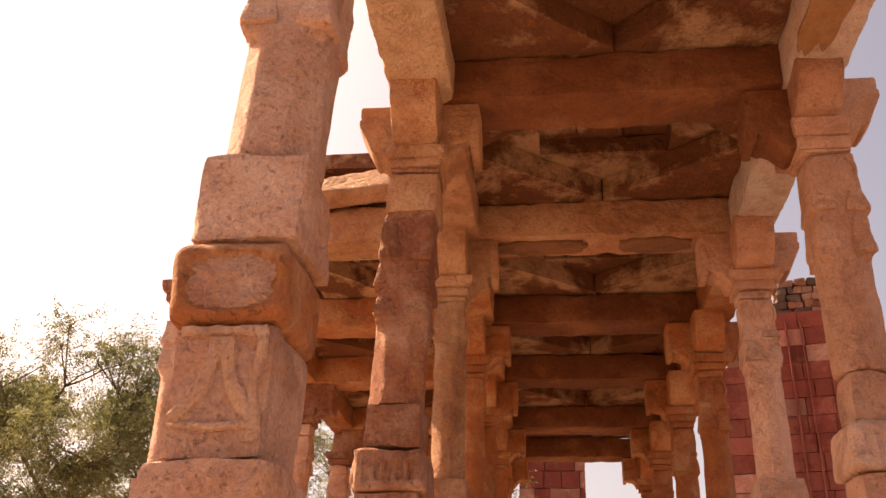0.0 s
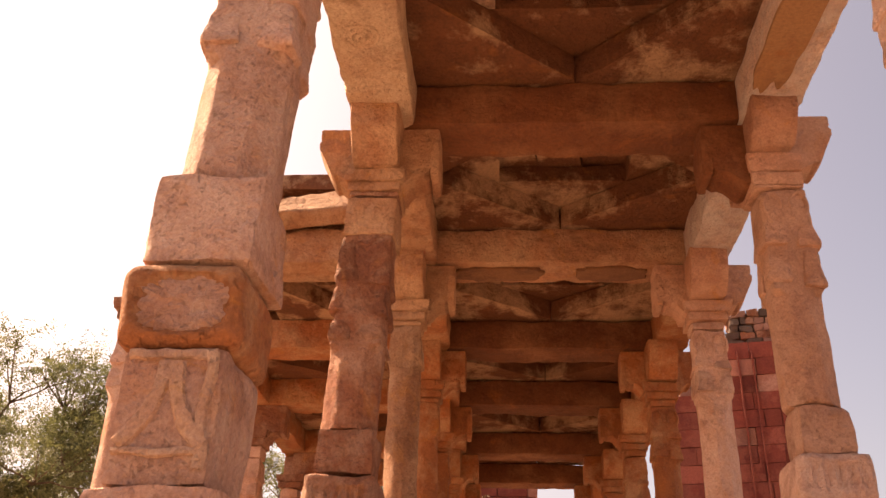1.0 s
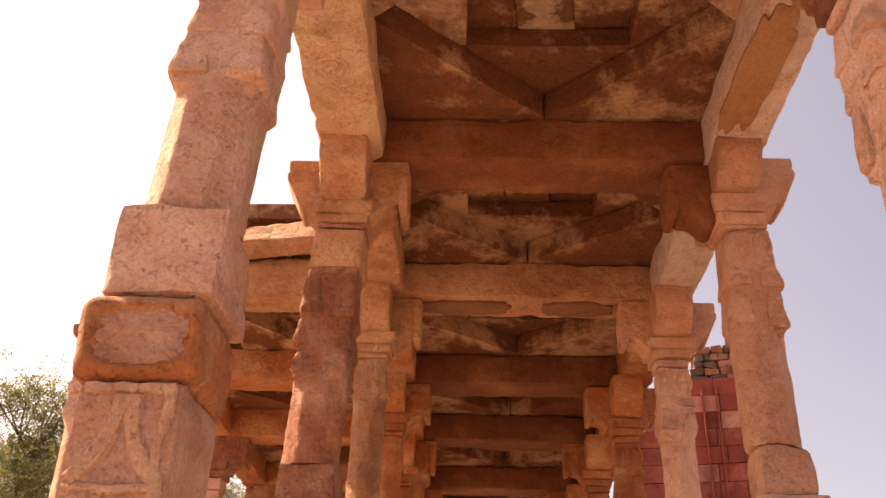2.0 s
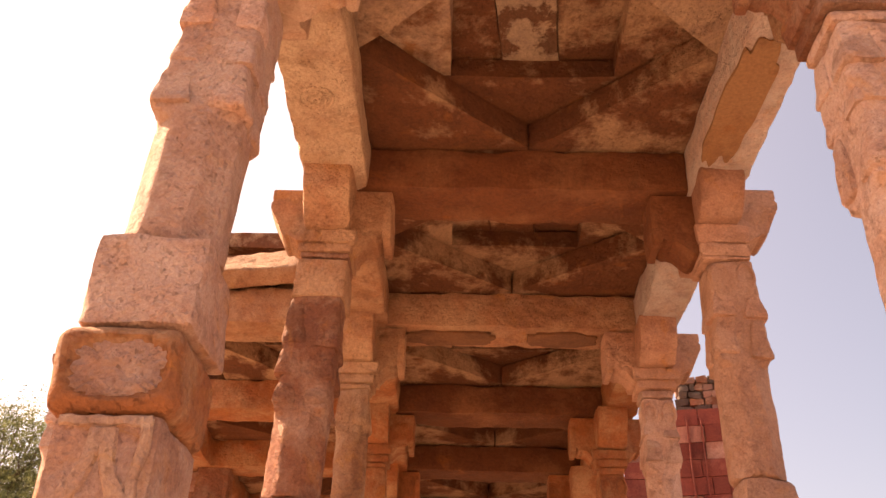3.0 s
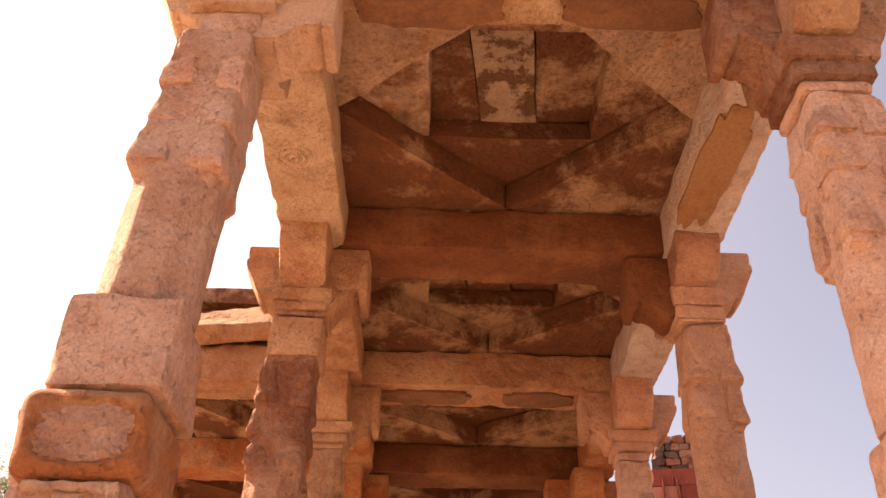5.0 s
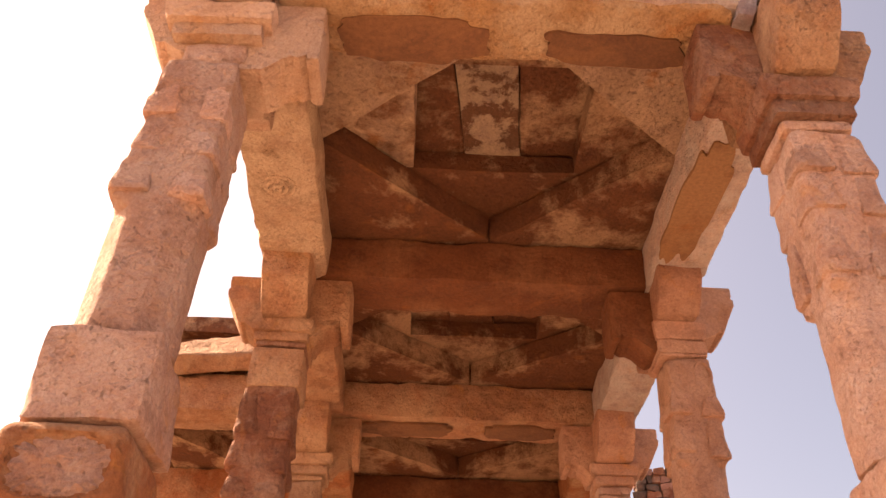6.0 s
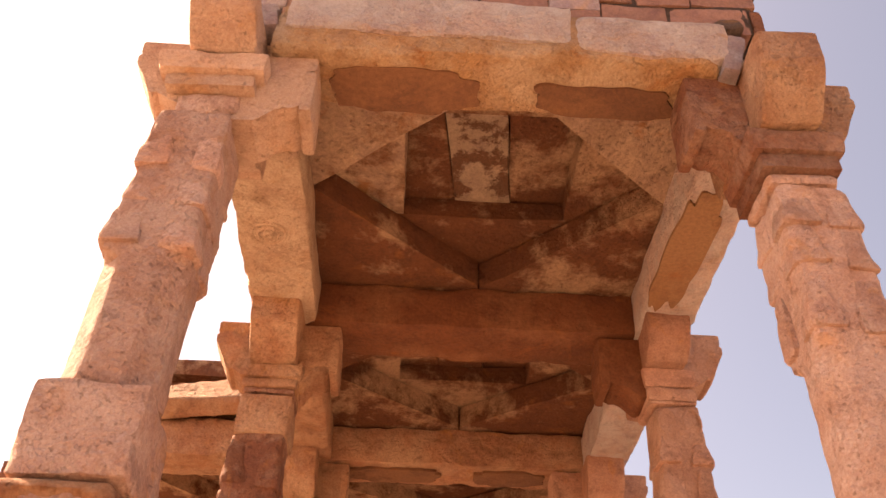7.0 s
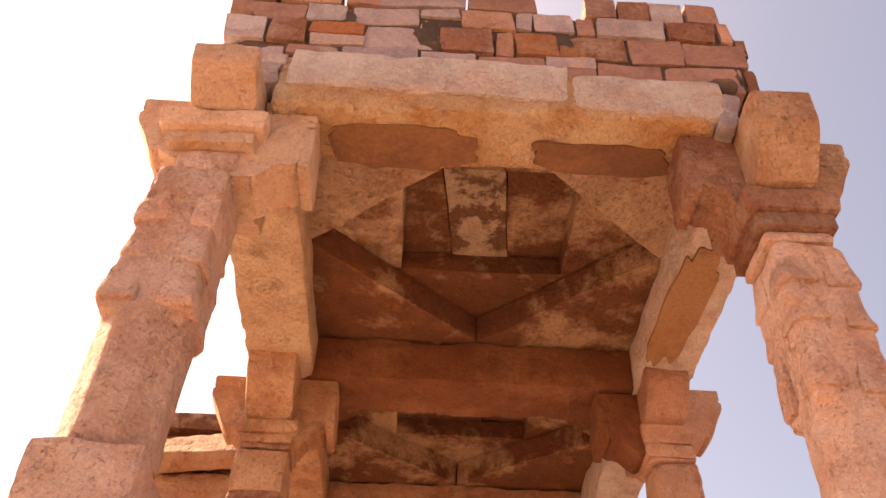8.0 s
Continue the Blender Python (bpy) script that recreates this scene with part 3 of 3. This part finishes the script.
# ------------------------------------------------------------------ lantern ceilings, one mesh a bay
def lantern(x0, x1, y0, y1, seed, number):
    bm = bmesh.new()
    pale = 2 if number == 1 else 0
    z0 = TOP + BEAM + 0.004
    xm, ym = (x0 + x1) / 2 + 0.02, (y0 + y1) / 2
    e = 0.12
    g = 0.006
    prism(bm, [(x0 - e, y0 - e), (xm - g, y0 - e), (xm - g, y0), (x0, ym - g), (x0 - e, ym - g)], z0, z0 + 0.19, seed, 0.012, slot=pale)
    prism(bm, [(x1 + e, y0 - e), (x1 + e, ym - g), (x1, ym - g), (xm + g, y0), (xm + g, y0 - e)], z0, z0 + 0.20, seed + 1, 0.012, slot=pale)
    prism(bm, [(x1 + e, y1 + e), (xm + g, y1 + e), (xm + g, y1), (x1, ym + g), (x1 + e, ym + g)], z0, z0 + 0.19, seed + 2, 0.012)
    prism(bm, [(x0 - e, y1 + e), (x0 - e, ym + g), (x0, ym + g), (xm - g, y1), (xm - g, y1 + e)], z0, z0 + 0.20, seed + 3, 0.012)
    a, b = (x1 - x0) / 4, (y1 - y0) / 4
    z1, z2 = z0 + 0.205, z0 + 0.345
    for sx, sy in ((1, 0), (-1, 0), (0, 1), (0, -1)):
        if sx:
            out = [(xm + sx * a, ym - b + g), (xm + sx * a, ym + b - g), (xm + sx * 2.3 * a, ym + b), (xm + sx * 2.3 * a, ym - b)]
        else:
            out = [(xm - a - e, ym + sy * b), (xm + a + e, ym + sy * b), (xm + a + e, ym + sy * 2.3 * b), (xm - a - e, ym + sy * 2.3 * b)]
        prism(bm, out, z1 + (0.004 if sx else 0), z2, seed + 5 + sx + 2 * sy, 0.012, slot=pale if sx < 0 else 0)
    cuts = [(-a - e, -a - e), (-a * 0.64, -a * 0.34), (a * 0.10, a * 0.36), (a + e, a + e)]
    for i in range(3):
        (l0, l1), (r0, r1) = cuts[i], cuts[i + 1]
        dz = (0.012, 0.0, 0.02)[i]
        prism(bm, [(xm + l0 + g, ym - b - e), (xm + r0 - g, ym - b - e), (xm + r1 - g, ym + b + e), (xm + l1 + g, ym + b + e)], z2 + 0.006 + dz, z2 + 0.15, seed + 9 + i, 0.010, slot=(0, 1, 0)[i] if number == 1 else 0)
    # roof fill behind the slabs
    block(bm, (xm, (y0 + y1) / 2, z2 + 0.24), (x1 - x0 + 0.62, y1 - y0 + 0.40, 0.16), 0.02, 0.01, 0.3, seed)
    for sx in (x0 - 0.17, x1 + 0.17):
        block(bm, (sx, ym, z0 + 0.25), (0.24, y1 - y0 + 0.36, 0.20), 0.02, 0.015, 0.12, seed + 13)
    for sy in (y0 - 0.15, y1 + 0.15):
        block(bm, (xm, sy, z0 + 0.26), (x1 - x0 + 0.3, 0.2, 0.18), 0.02, 0.01, 0.2, seed + 17)
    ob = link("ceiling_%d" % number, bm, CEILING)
    ob.data.materials.append(BLOTCHED)
    ob.data.materials.append(PITTED_CEILING)
    return tagged(ob, "corbelled lantern ceiling of brown sandstone slabs", "ceiling", kind="structure")


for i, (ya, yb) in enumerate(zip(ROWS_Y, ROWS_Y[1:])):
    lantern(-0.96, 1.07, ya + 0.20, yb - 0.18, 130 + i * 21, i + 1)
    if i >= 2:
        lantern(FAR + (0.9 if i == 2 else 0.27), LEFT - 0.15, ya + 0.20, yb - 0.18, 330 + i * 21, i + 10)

# tilted slab and edge stone on the side aisle's front
ob = link("eaves_slab", one((0, 0, 0), (1.35, 0.50, 0.17), 0.03, 0.016, 0.025, 401, hook=lambda p: Vector((p.x, p.y * (0.55 + 0.45 * min(1.0, p.x / 1.0 + 0.6)), p.z))), WORN_BUFF)
ob.matrix_world = pose(-1.90, 3.86, 5.20, 52, -7, 0)
tagged(ob, "tilted sunlit sandstone eaves slab on the side aisle", "slab")
ob = link("roof_edge_stone", one((0, 0, 0), (1.6, 0.4, 0.30), 0.03, 0.02, 0.07, 402), RUSSET)
ob.matrix_world = pose(-2.1, 4.4, 5.42, 0, -2, 0)
tagged(ob, "long red sandstone block on the side aisle roof edge", "stone block")


# ------------------------------------------------------------------ parapet of rubble over the lintel
rng = random.Random(5)
parapet = link("parapet", one((0, 0, 0), (2.56, 0.34, 0.54), 0.03, 0.012, 0.05, 500), MORTAR)
parapet.location = (-0.02, -0.01, 5.29)
tagged(parapet, "broken parapet of red and grey rubble stones in dark mortar", "parapet wall")


def rubble(x0, x1, z0, z1):
    """One flat-faced stone of the parapet with uneven corners."""
    jit = {(i, j): (rng.uniform(-0.011, 0.011), rng.uniform(-0.011, 0.011)) for i in (0, 1) for j in (0, 1)}
    w, h = x1 - x0, z1 - z0

    def skew(p):
        u, v = p.x / w + 0.5, p.z / h + 0.5
        dx = sum(jit[i, j][0] * (u if i else 1 - u) * (v if j else 1 - v) for i in (0, 1) for j in (0, 1))
        dz = sum(jit[i, j][1] * (u if i else 1 - u) * (v if j else 1 - v) for i in (0, 1) for j in (0, 1))
        return Vector((p.x + dx, p.y, p.z + dz))

    mat = rng.choice((RUBBLE, RUBBLE, RUBBLE, DRESSED, PALE, PALE, PALE, RUSSET, BUFF))
    ob = part("rubble_stone", one((0, 0, 0), (w, 0.12, h), 0.009, 0.007, 0.03, rng.uniform(0, 900), hook=skew), mat, parapet)
    ob.location = Vector(((x0 + x1) / 2, -0.135 + rng.uniform(-0.012, 0.010), (z0 + z1) / 2)) - Vector(parapet.location)
    return ob


z = 4.99
while z < 5.70:
    h = rng.choice((0.165, 0.19, 0.21))
    x = -1.35 + rng.uniform(-0.02, 0.02)
    end = 1.30 - 0.14 * (z - 5.0) + rng.uniform(-0.02, 0.02)
    while x < end - 0.06:
        w = min(rng.choice((0.11, 0.20, 0.25, 0.30, 0.38)) * rng.uniform(0.85, 1.15), end - x)
        gap = (z > 5.45 and 0.22 < x + w / 2 < 0.38) or (z > 5.60 and x > 0.2)
        if w > 0.05 and not gap:
            g = rng.uniform(0.007, 0.013)
            if w > 0.2 and rng.random() < 0.14:
                m = z + h * rng.uniform(0.4, 0.6)
                rubble(x + g / 2, x + w - g / 2, z, m - g / 2)
                rubble(x + g / 2, x + w - g / 2, m + g / 2, z + h - g)
            else:
                rubble(x + g / 2, x + w - g / 2, z + rng.uniform(0, 0.006), z + h - g)
        x += w
    z += h

# ------------------------------------------------------------------ red ruin and end pier
def ashlar(name, x0, x1, y, z1, depth, label, seed, course=0.42, top_rubble=0.0, turn=0.0):
    rg = random.Random(seed)
    w = x1 - x0
    wall = link(name, one((0, 0, 0), (w, depth, z1), 0.02, 0.01, 0.5, seed), RED)
    wall.location = ((x0 + x1) / 2, y + depth / 2 + 0.05, z1 / 2)
    tagged(wall, label, "ruined wall")
    wall.rotation_euler = (0, 0, radians(turn))
    z = 3.0
    while z < z1 - 0.05:
        x = x0
        while x < x1 - 0.05:
            bw = min(rg.uniform(0.3, 0.75), x1 - x)
            mat = RED if rg.random() < 0.80 else RED_PALE
            ob = part("ashlar_stone", one((0, 0, 0), (bw - 0.008, 0.2, course - 0.008), 0.010, 0.006, 0.2, rg.uniform(0, 99)), mat, wall)
            ob.location = Vector((x + bw / 2, y + rg.uniform(-0.015, 0.015), z + course / 2)) - Vector(wall.location)
            x += bw
        z += course
    k = 0
    zz = z1
    while top_rubble and zz < z1 + top_rubble:
        x = x0 + 0.05 + rg.uniform(0, 0.15)
        while x < x1 - 0.3 * (zz - z1):
            bw = rg.uniform(0.14, 0.42)
            ob = part("rubble_stone", one((0, 0, 0), (bw, depth * 0.7, 0.2), 0.05, 0.03, 0.1, rg.uniform(0, 99)), rg.choice((MORTAR, RUBBLE, RUSSET)), wall)
            ob.location = Vector((x + bw / 2, y + depth / 2, zz + 0.1)) - Vector(wall.location)
            x += bw * 1.02
        zz += 0.19
    return wall


big_pier = ashlar("ruined_pier", 5.0, 7.1, 18.0, 9.55, 1.5, "ruined red sandstone pier with rubble core on top", 601, top_rubble=1.0, turn=-13)
ashlar("ruined_pier", 3.70, 4.55, 18.4, 8.35, 1.3, "narrow ruined red sandstone pier", 602, top_rubble=0.8, turn=-11)
for dx, w in ((0.30, 0.05), (0.62, 0.04)):
    edge = part("pilaster_edge", one((0, 0, 0), (w, 0.34, 6.3), 0.015, 0.01, 0.2, 640 + dx), RED, big_pier, "thin upright moulding on the red pier")
    edge.location = (-1.05 + dx, -0.83, 1.55)
ashlar("end_pier", -1.3, 0.33, 20.0, 7.4, 1.2, "red sandstone pier beyond the end of the walk", 603)


# ------------------------------------------------------------------ trees
def tree(x, y, height, spread, seed, label, sprays=900):
    rg = random.Random(seed)
    thing = new("tree")
    thing.location = (x, y, 0)
    tagged(thing, label, "tree", "acacia trees")
    bm, lv = bmesh.new(), bmesh.new()

    def limb(p, q, r0, r1):
        d = (q - p)
        side = d.cross(Vector((0.3, 0.2, 1))).normalized()
        other = d.cross(side).normalized()
        rows = []
        for k in range(4):
            c = p.lerp(q, k / 3) + rough(p.lerp(q, k / 3), seed, 0.05 if 0 < k < 3 else 0)
            rr = r0 + (r1 - r0) * k / 3
            rows.append([bm.verts.new(c + side * rr * math.cos(a) + other * rr * math.sin(a)) for a in [2 * math.pi * j / 6 for j in range(6)]])
        for a, b in zip(rows, rows[1:]):
            for j in range(6):
                bm.faces.new((a[j], a[(j + 1) % 6], b[(j + 1) % 6], b[j]))

    tips = []

    def grow(p, d, ln, r, depth):
        q = p + d * ln
        limb(p, q, r, r * 0.65)
        if depth == 0:
            tips.append((q, d))
            return
        for _ in range(3 if depth > 1 else 4):
            nd = (d * 0.75 + Vector((rg.uniform(-1, 1), rg.uniform(-1, 1), rg.uniform(-0.25, 0.65))) * 0.85).normalized()
            grow(q, nd, ln * rg.uniform(0.6, 0.82), r * 0.6, depth - 1)
            if depth < 3:
                tips.append((p.lerp(q, rg.uniform(0.4, 0.9)), nd))

    trunk = Vector((0, 0, height * 0.28))
    limb(Vector((0, 0, 0)), trunk, 0.18, 0.12)
    for k in range(5):
        a = 2 * math.pi * k / 5 + rg.uniform(-0.4, 0.4)
        grow(trunk, Vector((math.cos(a) * spread, math.sin(a) * spread, 0.75)).normalized(), height * 0.24, 0.075, 3)
    for q, d in tips:
        for _ in range(max(1, sprays // len(tips))):
            sd = (d * 0.4 + Vector((rg.uniform(-1, 1), rg.uniform(-1, 1), rg.uniform(-0.7, 0.5)))).normalized()
            ln = rg.uniform(0.2, 0.75)
            base = q + Vector((rg.gauss(0, 0.17), rg.gauss(0, 0.17), rg.gauss(0, 0.12)))
            flat = sd.cross(Vector((rg.uniform(-1, 1), rg.uniform(-1, 1), 1))).normalized()
            bend = Vector((rg.gauss(0, 0.08), rg.gauss(0, 0.08), rg.uniform(-0.22, 0.02)))
            for s in range(11):
                c = base + sd * ln * (s + rg.uniform(-0.4, 0.4)) / 11 + bend * (s / 11) ** 2
                for sg in (-1, 1):
                    if rg.random() < 0.15:
                        continue
                    w = flat * sg * rg.uniform(0.025, 0.075) + sd * rg.uniform(-0.01, 0.045) + Vector((0, 0, rg.gauss(0, 0.018)))
                    t = sd * rg.uniform(0.008, 0.018)
                    bmf = [lv.verts.new(c), lv.verts.new(c + w * 0.5 + t), lv.verts.new(c + w), lv.verts.new(c + w * 0.5 - t)]
                    lv.faces.new(bmf)
    part("trunk", bm, BARK, thing)
    part("crown", lv, LEAF, thing, smooth=False)
    return thing


tree(-9.7, 14.0, 8.8, 1.1, 3, "feathery green acacia tree behind the colonnade", sprays=16000)
tree(-6.6, 19.0, 9.5, 0.9, 8, "distant feathery acacia tree seen through the side aisle", sprays=6000)
